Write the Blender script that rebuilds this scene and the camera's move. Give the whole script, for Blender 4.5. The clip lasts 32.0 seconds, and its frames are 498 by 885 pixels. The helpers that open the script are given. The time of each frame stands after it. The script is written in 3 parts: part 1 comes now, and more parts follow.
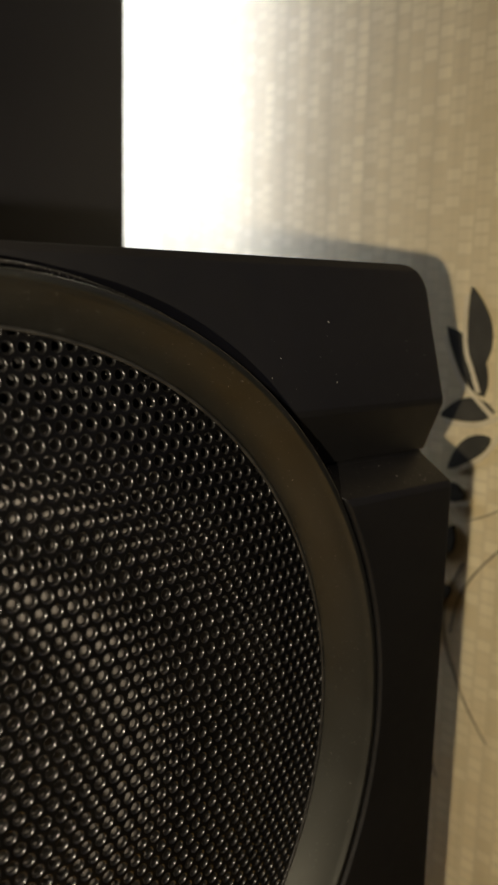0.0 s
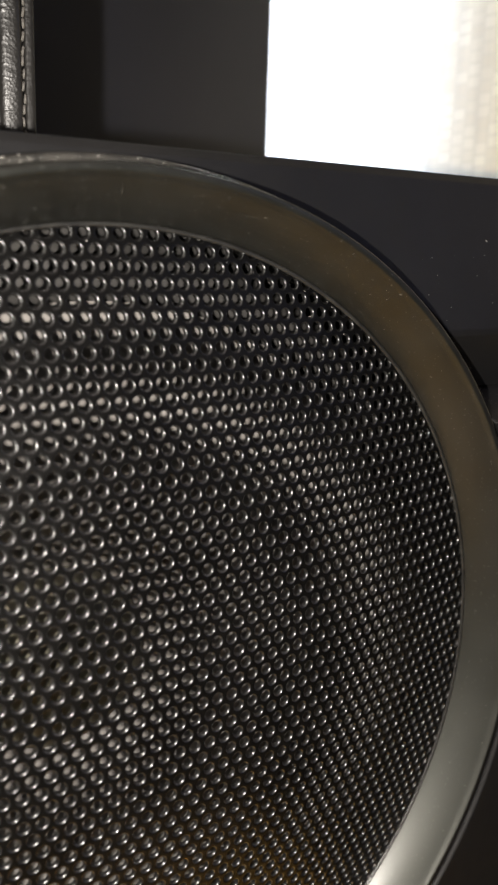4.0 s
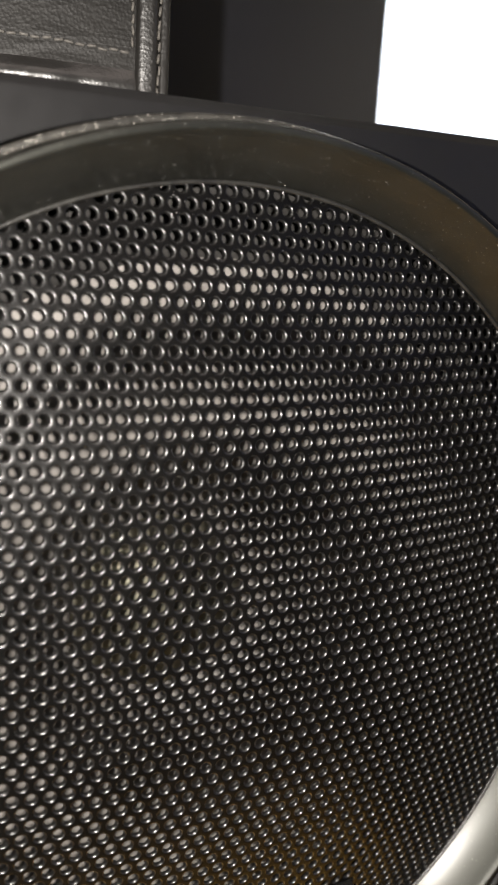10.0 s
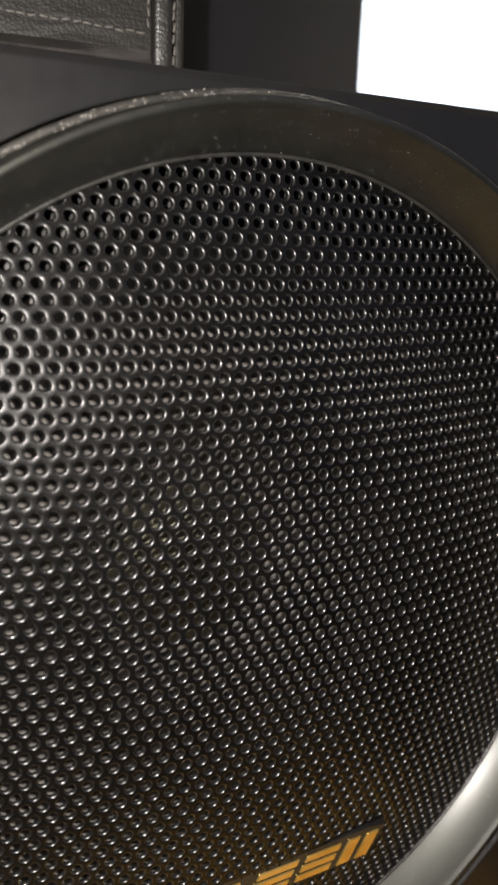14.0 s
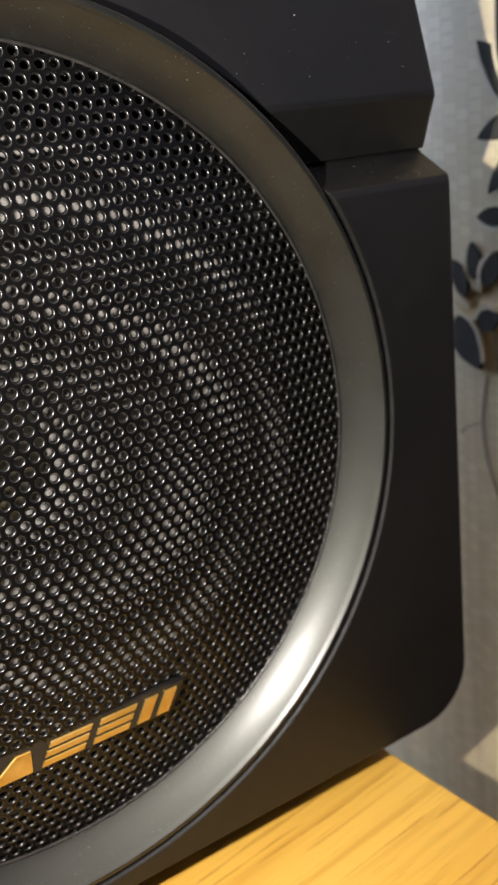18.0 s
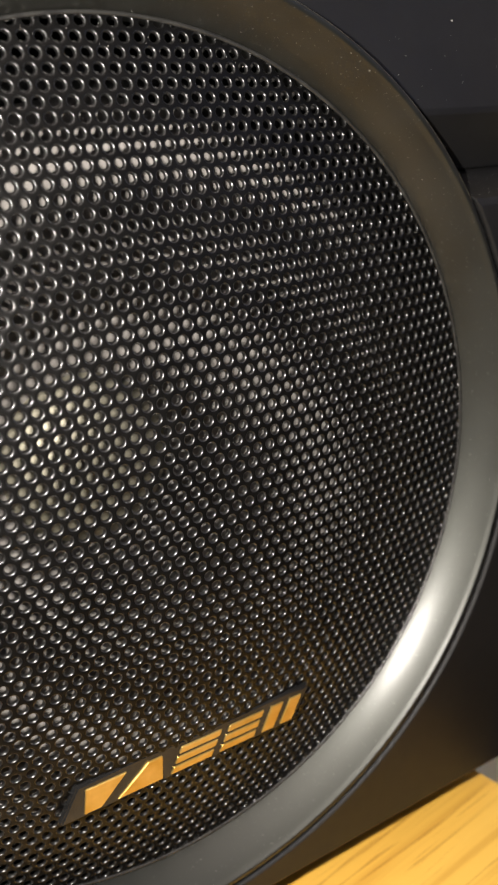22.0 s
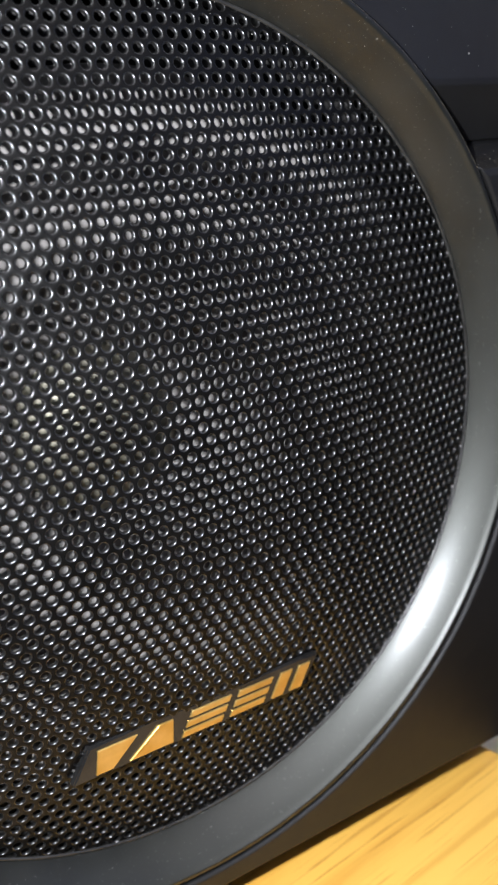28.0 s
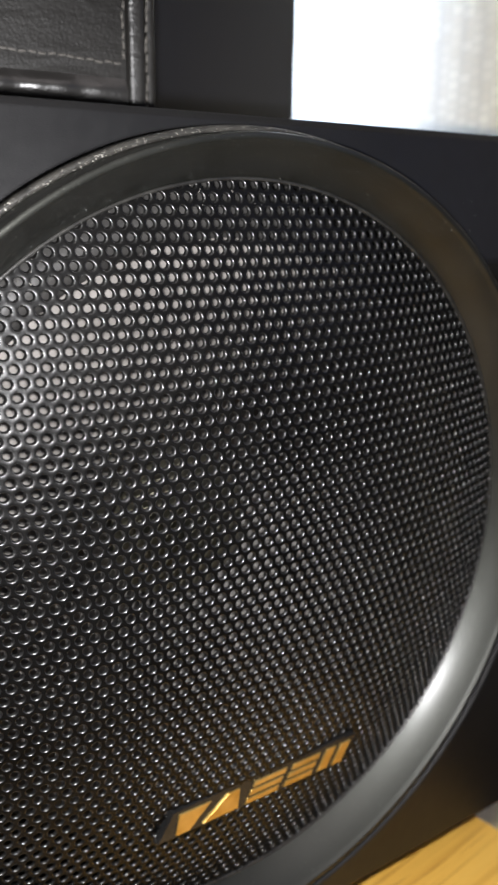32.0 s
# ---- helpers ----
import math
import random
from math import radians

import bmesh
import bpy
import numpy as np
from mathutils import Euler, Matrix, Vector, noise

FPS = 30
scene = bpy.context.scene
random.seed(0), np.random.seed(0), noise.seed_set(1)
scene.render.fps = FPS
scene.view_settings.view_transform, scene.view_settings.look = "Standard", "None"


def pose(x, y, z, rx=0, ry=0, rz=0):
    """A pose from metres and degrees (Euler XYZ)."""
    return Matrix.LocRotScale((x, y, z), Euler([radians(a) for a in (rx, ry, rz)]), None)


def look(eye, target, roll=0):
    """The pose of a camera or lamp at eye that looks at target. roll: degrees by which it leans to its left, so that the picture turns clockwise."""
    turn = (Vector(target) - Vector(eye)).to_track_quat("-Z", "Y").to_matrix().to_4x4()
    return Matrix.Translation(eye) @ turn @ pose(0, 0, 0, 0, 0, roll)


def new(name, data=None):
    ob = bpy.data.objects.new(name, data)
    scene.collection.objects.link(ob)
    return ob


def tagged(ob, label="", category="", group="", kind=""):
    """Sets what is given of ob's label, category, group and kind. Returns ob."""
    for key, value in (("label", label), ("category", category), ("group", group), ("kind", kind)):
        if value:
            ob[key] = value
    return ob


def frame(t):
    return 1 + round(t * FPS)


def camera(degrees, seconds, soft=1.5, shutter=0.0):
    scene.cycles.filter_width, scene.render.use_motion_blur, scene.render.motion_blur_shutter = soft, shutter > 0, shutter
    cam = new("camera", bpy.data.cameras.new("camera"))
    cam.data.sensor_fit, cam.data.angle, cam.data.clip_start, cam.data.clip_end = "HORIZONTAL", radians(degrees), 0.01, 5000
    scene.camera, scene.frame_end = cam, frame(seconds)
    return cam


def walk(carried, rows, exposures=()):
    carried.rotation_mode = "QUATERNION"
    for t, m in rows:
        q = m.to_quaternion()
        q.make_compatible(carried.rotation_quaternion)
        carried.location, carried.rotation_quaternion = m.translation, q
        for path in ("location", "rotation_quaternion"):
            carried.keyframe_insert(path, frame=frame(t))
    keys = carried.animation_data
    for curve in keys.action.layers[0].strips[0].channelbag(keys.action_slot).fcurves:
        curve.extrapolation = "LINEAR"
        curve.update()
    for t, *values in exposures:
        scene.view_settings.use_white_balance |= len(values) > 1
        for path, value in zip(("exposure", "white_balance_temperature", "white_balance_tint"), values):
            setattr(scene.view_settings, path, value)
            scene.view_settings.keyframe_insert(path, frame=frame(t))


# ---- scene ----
# Lengths below are in centimetres from the centre of the round grille, through cm().
SOFT, SHUTTER = 2.3, 0.15
# <path>
cam = camera(32.45, 32.0, soft=SOFT, shutter=SHUTTER)
PATH = (
    (0.0, -0.02779, -0.07068, 0.87323, 80.02, -1.40, -40.32),
    (0.5, -0.02646, -0.06982, 0.87253, 78.93, -1.11, -43.22),
    (1.0, -0.02663, -0.06647, 0.87120, 79.29, -1.64, -42.12),
    (1.5, -0.02850, -0.06646, 0.87170, 79.75, -1.81, -42.13),
    (2.0, -0.02922, -0.06967, 0.87295, 80.11, -1.85, -41.01),
    (2.5, -0.03361, -0.06533, 0.87042, 78.79, -2.13, -40.06),
    (3.0, -0.03545, -0.06776, 0.86840, 78.01, -2.96, -36.96),
    (3.5, -0.03462, -0.06988, 0.86827, 76.95, -2.23, -34.22),
    (5.5, -0.03011, -0.07483, 0.86633, 79.00, -1.92, -29.71),
    (6.0, -0.03282, -0.07975, 0.86426, 79.02, -2.22, -29.97),
    (6.5, -0.03653, -0.08264, 0.86431, 78.69, -2.09, -29.36),
    (7.0, -0.03530, -0.08069, 0.86468, 78.94, -2.37, -28.30),
    (7.5, -0.04097, -0.08303, 0.86522, 77.71, -2.76, -28.92),
    (8.0, -0.04240, -0.08429, 0.86653, 78.53, -2.91, -30.84),
    (8.5, -0.04422, -0.07801, 0.86541, 78.82, -2.06, -31.98),
    (9.0, -0.03597, -0.08150, 0.86768, 77.83, -1.89, -28.64),
    (9.5, -0.03447, -0.07681, 0.86514, 76.10, -1.84, -26.51),
    (10.0, -0.03832, -0.07396, 0.86443, 76.73, -3.26, -26.47),
    (10.5, -0.03884, -0.07877, 0.86458, 75.66, -3.44, -27.26),
    (11.0, -0.04303, -0.07566, 0.86443, 77.05, -4.23, -29.73),
    (11.5, -0.04778, -0.07671, 0.86554, 76.35, -3.01, -29.93),
    (12.0, -0.04608, -0.07492, 0.86566, 77.15, -2.90, -29.49),
    (12.5, -0.04610, -0.07108, 0.86437, 79.40, -2.80, -30.02),
    (13.0, -0.05041, -0.07865, 0.86871, 77.44, -2.48, -29.16),
    (13.5, -0.04742, -0.07777, 0.86463, 77.03, -2.08, -29.27),
    (14.0, -0.04843, -0.07470, 0.86218, 76.11, -2.03, -29.70),
    (14.5, -0.02720, -0.08357, 0.85394, 74.61, -0.20, -30.22),
    (15.0, -0.03858, -0.08581, 0.85722, 73.48, 0.95, -32.22),
    (15.5, -0.02924, -0.09218, 0.85183, 71.83, 2.53, -33.37),
    (17.5, -0.02233, -0.09412, 0.85341, 71.03, 5.84, -31.86),
    (18.0, -0.01993, -0.09443, 0.85566, 70.48, 6.37, -31.40),
    (18.5, -0.02726, -0.09219, 0.85474, 71.69, 6.09, -31.99),
    (19.0, -0.02596, -0.09313, 0.85416, 72.03, 5.87, -31.83),
    (19.5, -0.03001, -0.09056, 0.85413, 71.99, 6.31, -31.26),
    (20.0, -0.03326, -0.08986, 0.85434, 72.22, 5.83, -31.36),
    (20.5, -0.03408, -0.08680, 0.85518, 72.11, 5.00, -31.48),
    (21.0, -0.03837, -0.08487, 0.85831, 72.29, 5.22, -31.06),
    (21.5, -0.03549, -0.08229, 0.85429, 71.42, 4.18, -31.98),
    (22.0, -0.03772, -0.08250, 0.85433, 71.97, 4.06, -32.27),
    (22.5, -0.03903, -0.08300, 0.85393, 72.39, 3.54, -33.03),
    (23.0, -0.03941, -0.08286, 0.85220, 72.00, 2.62, -32.74),
    (23.5, -0.03977, -0.08239, 0.85386, 73.36, 5.41, -30.52),
    (24.0, -0.03311, -0.08135, 0.85024, 71.66, 5.73, -29.29),
    (24.5, -0.03487, -0.08382, 0.84897, 72.03, 5.30, -30.43),
    (25.0, -0.03491, -0.08410, 0.84628, 72.64, 4.92, -31.45),
    (25.5, -0.03620, -0.08566, 0.84830, 73.25, 4.53, -31.98),
    (27.5, -0.03653, -0.08404, 0.84867, 70.38, 3.39, -32.23),
    (28.0, -0.03974, -0.08416, 0.85014, 72.31, 4.28, -31.97),
    (28.5, -0.03574, -0.08268, 0.84543, 71.07, 4.49, -30.27),
    (29.0, -0.03816, -0.08750, 0.84689, 72.42, 4.78, -31.91),
    (29.5, -0.03846, -0.08772, 0.84975, 72.48, 4.62, -32.36),
    (30.0, -0.03876, -0.08764, 0.85182, 71.97, 4.66, -32.04),
    (30.5, -0.03859, -0.08770, 0.85179, 71.85, 4.50, -32.07),
    (31.0, -0.03743, -0.08729, 0.85207, 71.70, 4.48, -31.51),
    (31.5, -0.04393, -0.08512, 0.85834, 73.24, 1.91, -32.34),
    (32.0, -0.06341, -0.08606, 0.86690, 74.39, -0.72, -34.80),
)
# </path>
EXPOSURES = (
    (0.0, -1.05, 7600, 7), (2.2, -1.14, 7150, 5), (3.4, 0.0, 6300, 10), (5.5, 0.05, 6100, 10), (10.0, 0.05, 6100, 10), (12.0, -0.22, 6100, 10), (14.0, -0.25, 6050, 10),
    (15.5, 0.1, 6200, 10), (17.5, 0.3, 6050, 10), (18.3, 0.25, 6100, 10), (19.0, 0.12, 6400, 10), (21.0, 0.05, 6400, 10), (22.0, 0.3, 6100, 10), (23.0, 0.5, 5950, 10),
    (25.5, 0.55, 5950, 10), (27.5, 0.5, 5250, 10), (28.2, 0.45, 5250, 10), (29.0, 0.47, 5750, 10), (30.0, 0.47, 5450, 10), (31.2, 0.55, 5600, 10), (32.0, -0.15, 5600, 10),
)
cam.data.dof.use_dof, cam.data.dof.focus_distance, cam.data.dof.aperture_fstop = True, 0.098, 46.0
walk(cam, [(t, pose(x, y, z, a, b, c)) for t, x, y, z, a, b, c in PATH], EXPOSURES)

BASE = 0.818  # height of the grille's centre above the floor


def cm(x, y, z):
    return Vector((x * 0.01, y * 0.01, BASE + z * 0.01))


# ---- light ----
world = bpy.data.worlds.new("room_air")
world.use_nodes = True
world.node_tree.nodes["Background"].inputs[0].default_value = (0.6, 0.7, 1.0, 1)
world.node_tree.nodes["Background"].inputs[1].default_value = 0.01
scene.world = world


def lamp(name, kind, m, watts, colour, size, size_y=None):
    data = bpy.data.lights.new(name, kind)
    data.energy, data.color = watts, colour
    if kind == "AREA":
        data.size = size
        if size_y:
            data.shape, data.size_y = "RECTANGLE", size_y
    else:
        data.shadow_soft_size = size
    if kind == "SPOT":
        data.spot_size, data.spot_blend = radians(size_y), 0.7
    ob = new(name, data)
    ob.matrix_world = m
    return ob


lamp("torch_light", "SPOT", look(cm(-5.8, -7.4, 4.8), cm(0.2, 1.0, 1.8)), 1.5, (1.0, 0.90, 0.78), 0.0014, 116)
lamp("window_glow", "AREA", look(cm(-4.0, 42, 20), cm(10.5, 6.0, 9)), 14.5, (0.62, 0.72, 1.0), 0.50, 0.34)
# Unseen lamp added above the front as warm fill; it lifts the dark plastic.
lamp("overhead_fill_light", "AREA", look(cm(0, -60, 120), cm(0, 0, 0)), 3.5, (1.0, 0.82, 0.70), 0.9)
# Added blue lamp far to the right, no window there: gives the hood its sheen.
lamp("blue_sheen_fill", "AREA", look(cm(116, -88, 62), cm(0, 0, 4)), 1.5, (0.50, 0.58, 1.0), 1.1)


# ---- materials ----
def material(name):
    m = bpy.data.materials.new(name)
    m.use_nodes = True
    nt = m.node_tree
    return m, nt, nt.nodes["Principled BSDF"]


def node(nt, kind, **inputs):
    n = nt.nodes.new(kind)
    for k, v in inputs.items():
        n.inputs[k.replace("_", " ")].default_value = v
    return n


def coords(nt, scale=(1, 1, 1)):
    tc = nt.nodes.new("ShaderNodeTexCoord")
    mp = nt.nodes.new("ShaderNodeMapping")
    mp.inputs["Scale"].default_value = scale
    nt.links.new(tc.outputs["Object"], mp.inputs["Vector"])
    return mp.outputs["Vector"]


def ramp(nt, fac, stops):
    r = nt.nodes.new("ShaderNodeValToRGB")
    while len(r.color_ramp.elements) < len(stops):
        r.color_ramp.elements.new(0.5)
    for e, (p, c) in zip(r.color_ramp.elements, stops):
        e.position, e.color = p, (*c, 1)
    nt.links.new(fac, r.inputs["Fac"])
    return r.outputs["Color"]


def bump(nt, bsdf, height, strength, distance):
    b = nt.nodes.new("ShaderNodeBump")
    b.inputs["Strength"].default_value, b.inputs["Distance"].default_value = strength, distance
    nt.links.new(height, b.inputs["Height"])
    nt.links.new(b.outputs["Normal"], bsdf.inputs["Normal"])
    return b


def surface(name, dark, light, scale, rough, grain=0.0, grain_scale=3000.0, metal=0.0, stretch=(1, 1, 1), edge=0.0, spec=0.5, ior=1.5):
    """A paint or plastic: two colours mixed by broad noise, gloss varied by finer noise, a fine grain, softened edges."""
    m, nt, b = material(name)
    v = coords(nt, stretch)
    n1 = node(nt, "ShaderNodeTexNoise", Scale=scale, Detail=5.0)
    n2 = node(nt, "ShaderNodeTexNoise", Scale=scale * 7, Detail=4.0)
    n3 = node(nt, "ShaderNodeTexNoise", Scale=grain_scale, Detail=2.0)
    for n in (n1, n2, n3):
        nt.links.new(v, n.inputs["Vector"])
    nt.links.new(ramp(nt, n1.outputs["Fac"], ((0.35, dark), (0.68, light))), b.inputs["Base Color"])
    r = nt.nodes.new("ShaderNodeMapRange")
    r.inputs["To Min"].default_value, r.inputs["To Max"].default_value = rough * 0.85, rough * 1.15
    nt.links.new(n2.outputs["Fac"], r.inputs["Value"])
    nt.links.new(r.outputs["Result"], b.inputs["Roughness"])
    b.inputs["Metallic"].default_value = metal
    b.inputs["Specular IOR Level"].default_value = spec
    b.inputs["IOR"].default_value = ior
    if grain:
        bp = bump(nt, b, n3.outputs["Fac"], grain, 0.0002)
        if edge:
            bv = nt.nodes.new("ShaderNodeBevel")
            bv.samples = 4
            bv.inputs["Radius"].default_value = edge
            nt.links.new(bv.outputs["Normal"], bp.inputs["Normal"])
    return m


PLASTIC = surface("black_plastic", (0.0038, 0.0037, 0.0038), (0.0058, 0.0056, 0.0057), 60, 0.50, 0.10, 6500, edge=0.0005, spec=0.48)
GRILLE = surface("black_grille_face", (0.0020, 0.0019, 0.0018), (0.0036, 0.0034, 0.0032), 120, 0.36, 0.05, 6000, spec=0.17)
LIP = surface("shiny_hole_lips", (0.0020, 0.0019, 0.0018), (0.0036, 0.0034, 0.0032), 120, 0.34, 0.03, 6000, spec=0.95, ior=1.6)
RIM = surface("grey_rim", (0.010, 0.0095, 0.009), (0.026, 0.025, 0.022), 400, 0.36, 0.2, 3000, spec=0.9)
CONE = surface("grey_paper_cone", (0.15, 0.140, 0.129), (0.23, 0.217, 0.202), 220, 0.5, 0.25, 2500)
RUBBER = surface("black_rubber", (0.008, 0.008, 0.008), (0.014, 0.014, 0.014), 100, 0.6, 0.1)
SURROUND = surface("grey_rubber_surround", (0.026, 0.025, 0.024), (0.045, 0.043, 0.040), 150, 0.5, 0.2, 2500)
CAP = surface("glossy_dust_cap", (0.26, 0.245, 0.185), (0.34, 0.32, 0.25), 150, 0.58, 0.08, metal=0.75, spec=0.6)
DARK = surface("dark_cavity", (0.006, 0.006, 0.006), (0.010, 0.010, 0.010), 80, 0.8)
GOLD = surface("gold_foil", (0.66, 0.43, 0.10), (0.84, 0.60, 0.20), 300, 0.32, 0.08, 3000, metal=0.85)
BADGE = surface("badge_black", (0.010, 0.010, 0.010), (0.018, 0.017, 0.016), 200, 0.25, 0.05)
PANEL = surface("black_panel", (0.010, 0.0105, 0.0150), (0.016, 0.0165, 0.0220), 14, 0.42, 0.08, 4000, spec=0.45)
PLASTER = surface("plain_plaster", (0.26, 0.25, 0.23), (0.33, 0.31, 0.28), 8, 0.8, 0.2, 900)
CARPET = surface("brown_carpet", (0.10, 0.075, 0.05), (0.16, 0.12, 0.08), 40, 0.9, 0.6, 1500)
LINT = surface("grey_dust", (0.24, 0.23, 0.21), (0.44, 0.42, 0.38), 900, 0.7)
LEAF = surface("printed_leaf_ink", (0.038, 0.036, 0.028), (0.062, 0.058, 0.046), 160, 0.8, 0.2, 1500, spec=0.1)
VEIN = surface("printed_pale_line", (0.55, 0.47, 0.30), (0.66, 0.58, 0.40), 200, 0.5, 0.1, 1500)
STEM = surface("printed_brown_line", (0.20, 0.16, 0.10), (0.28, 0.23, 0.15), 200, 0.6, 0.1, 1500)
THREAD = surface("grey_thread", (0.05, 0.047, 0.042), (0.15, 0.14, 0.125), 1500, 0.45, 0.2)


def dusty_ring():
    """Satin black with a thin uneven film of dust and pale specks in it."""
    m, nt, b = material("satin_black_ring")
    film = node(nt, "ShaderNodeTexNoise", Scale=160.0, Detail=6.0)
    speck = node(nt, "ShaderNodeTexNoise", Scale=3200.0, Detail=2.0)
    fine = node(nt, "ShaderNodeTexNoise", Scale=7000.0, Detail=2.0)
    for n in (film, speck, fine):
        nt.links.new(coords(nt), n.inputs["Vector"])
    mx = nt.nodes.new("ShaderNodeMix")
    mx.data_type, mx.blend_type = "RGBA", "ADD"
    mx.inputs["Factor"].default_value = 1.0
    nt.links.new(ramp(nt, film.outputs["Fac"], ((0.3, (0.0035, 0.0036, 0.0032)), (0.75, (0.008, 0.0081, 0.0072)))), mx.inputs["A"])
    nt.links.new(ramp(nt, speck.outputs["Fac"], ((0.68, (0, 0, 0)), (0.76, (0.085, 0.083, 0.075)))), mx.inputs["B"])
    nt.links.new(mx.outputs["Result"], b.inputs["Base Color"])
    r = nt.nodes.new("ShaderNodeMapRange")
    r.inputs["To Min"].default_value, r.inputs["To Max"].default_value = 0.42, 0.50
    nt.links.new(film.outputs["Fac"], r.inputs["Value"])
    nt.links.new(r.outputs["Result"], b.inputs["Roughness"])
    b.inputs["Specular IOR Level"].default_value = 0.55
    b.inputs["Specular Tint"].default_value = (0.98, 1.0, 0.88, 1)
    b.inputs["Coat Weight"].default_value, b.inputs["Coat Roughness"].default_value = 0.5, 0.28
    bump(nt, b, fine.outputs["Fac"], 0.16, 0.0002)
    return m


def leather(relief, low, high, spec):
    """Satin leather: a fine pebble grain, long creases that run mostly level, worn paler on the crests."""
    m, nt, b = material("black_leather")
    vo = node(nt, "ShaderNodeTexVoronoi", Scale=2400.0)
    wr = node(nt, "ShaderNodeTexNoise", Scale=210.0, Detail=8.0, Distortion=1.6)
    br = node(nt, "ShaderNodeTexNoise", Scale=60.0, Detail=4.0)
    nt.links.new(coords(nt), vo.inputs["Vector"])
    nt.links.new(coords(nt, (0.45, 1, 1)), wr.inputs["Vector"])
    nt.links.new(coords(nt), br.inputs["Vector"])
    nt.links.new(ramp(nt, br.outputs["Fac"], ((0.3, (0.008, 0.0075, 0.0070)), (0.7, (0.017, 0.016, 0.0145)))), b.inputs["Base Color"])
    small = nt.nodes.new("ShaderNodeMath")
    small.operation = "MULTIPLY_ADD"
    small.inputs[1].default_value = 0.16
    nt.links.new(vo.outputs["Distance"], small.inputs[0])
    nt.links.new(wr.outputs["Fac"], small.inputs[2])
    r = nt.nodes.new("ShaderNodeMapRange")
    r.inputs["To Min"].default_value, r.inputs["To Max"].default_value = low, high
    nt.links.new(br.outputs["Fac"], r.inputs["Value"])
    nt.links.new(r.outputs["Result"], b.inputs["Roughness"])
    b.inputs["Specular IOR Level"].default_value = spec
    bump(nt, b, small.outputs[0], relief, 0.0005)
    return m


def wood():
    m, nt, b = material("yellow_varnished_wood")
    broad = node(nt, "ShaderNodeTexNoise", Scale=22.0, Detail=5.0, Distortion=0.6)
    fine = node(nt, "ShaderNodeTexNoise", Scale=400.0, Detail=6.0)
    pore = node(nt, "ShaderNodeTexNoise", Scale=1000.0, Detail=3.0)
    for n, long in ((broad, 7.0), (fine, 24.0), (pore, 22.0)):
        tc = nt.nodes.new("ShaderNodeTexCoord")
        mp = nt.nodes.new("ShaderNodeMapping")
        mp.vector_type = "TEXTURE"
        mp.inputs["Rotation"].default_value = (0, 0, radians(6.5))
        mp.inputs["Scale"].default_value = (long, 1, 1)
        nt.links.new(tc.outputs["Object"], mp.inputs["Vector"])
        nt.links.new(mp.outputs["Vector"], n.inputs["Vector"])
    c1 = ramp(nt, broad.outputs["Fac"], ((0.30, (0.60, 0.29, 0.04)), (0.5, (0.72, 0.40, 0.06)), (0.72, (0.80, 0.50, 0.10))))
    c2 = ramp(nt, fine.outputs["Fac"], ((0.36, (0.62, 0.50, 0.34)), (0.52, (1, 1, 1))))
    c3 = ramp(nt, pore.outputs["Fac"], ((0.34, (0.34, 0.20, 0.09)), (0.42, (1, 1, 1))))
    last = c1
    for c, much in ((c2, 0.45), (c3, 0.5)):
        mx = nt.nodes.new("ShaderNodeMix")
        mx.data_type, mx.blend_type = "RGBA", "MULTIPLY"
        mx.inputs["Factor"].default_value = much
        nt.links.new(last, mx.inputs["A"])
        nt.links.new(c, mx.inputs["B"])
        last = mx.outputs["Result"]
    nt.links.new(last, b.inputs["Base Color"])
    b.inputs["Roughness"].default_value = 0.33
    bump(nt, b, fine.outputs["Fac"], 0.15, 0.0003)
    return m


def wallpaper():
    """Upright woven strips: a brick pattern turned on end, in beige with a gold lustre."""
    m, nt, b = material("woven_beige_wallpaper")
    tc = nt.nodes.new("ShaderNodeTexCoord")
    sp = nt.nodes.new("ShaderNodeSeparateXYZ")
    mp = nt.nodes.new("ShaderNodeCombineXYZ")
    nt.links.new(tc.outputs["Object"], sp.inputs["Vector"])
    nt.links.new(sp.outputs["Z"], mp.inputs["X"])
    nt.links.new(sp.outputs["Y"], mp.inputs["Y"])
    br = node(nt, "ShaderNodeTexBrick", Scale=100.0, Mortar_Size=0.05, Mortar_Smooth=1.0, Brick_Width=0.24, Row_Height=0.34)
    br.inputs["Color1"].default_value = (0.69, 0.57, 0.335, 1)
    br.inputs["Color2"].default_value = (0.80, 0.685, 0.43, 1)
    br.inputs["Mortar"].default_value = (0.68, 0.57, 0.345, 1)
    nt.links.new(mp.outputs["Vector"], br.inputs["Vector"])
    no = node(nt, "ShaderNodeTexNoise", Scale=260.0, Detail=5.0)
    nt.links.new(coords(nt, (1, 1, 0.05)), no.inputs["Vector"])
    mx = nt.nodes.new("ShaderNodeMix")
    mx.data_type, mx.blend_type = "RGBA", "MULTIPLY"
    mx.inputs["Factor"].default_value = 0.45
    nt.links.new(br.outputs["Color"], mx.inputs["A"])
    nt.links.new(ramp(nt, no.outputs["Fac"], ((0.3, (0.6, 0.58, 0.55)), (0.65, (1, 1, 1)))), mx.inputs["B"])
    nt.links.new(mx.outputs["Result"], b.inputs["Base Color"])
    b.inputs["Roughness"].default_value = 0.45
    b.inputs["Metallic"].default_value = 0.08
    bump(nt, b, br.outputs["Color"], 0.2, 0.0005)
    return m


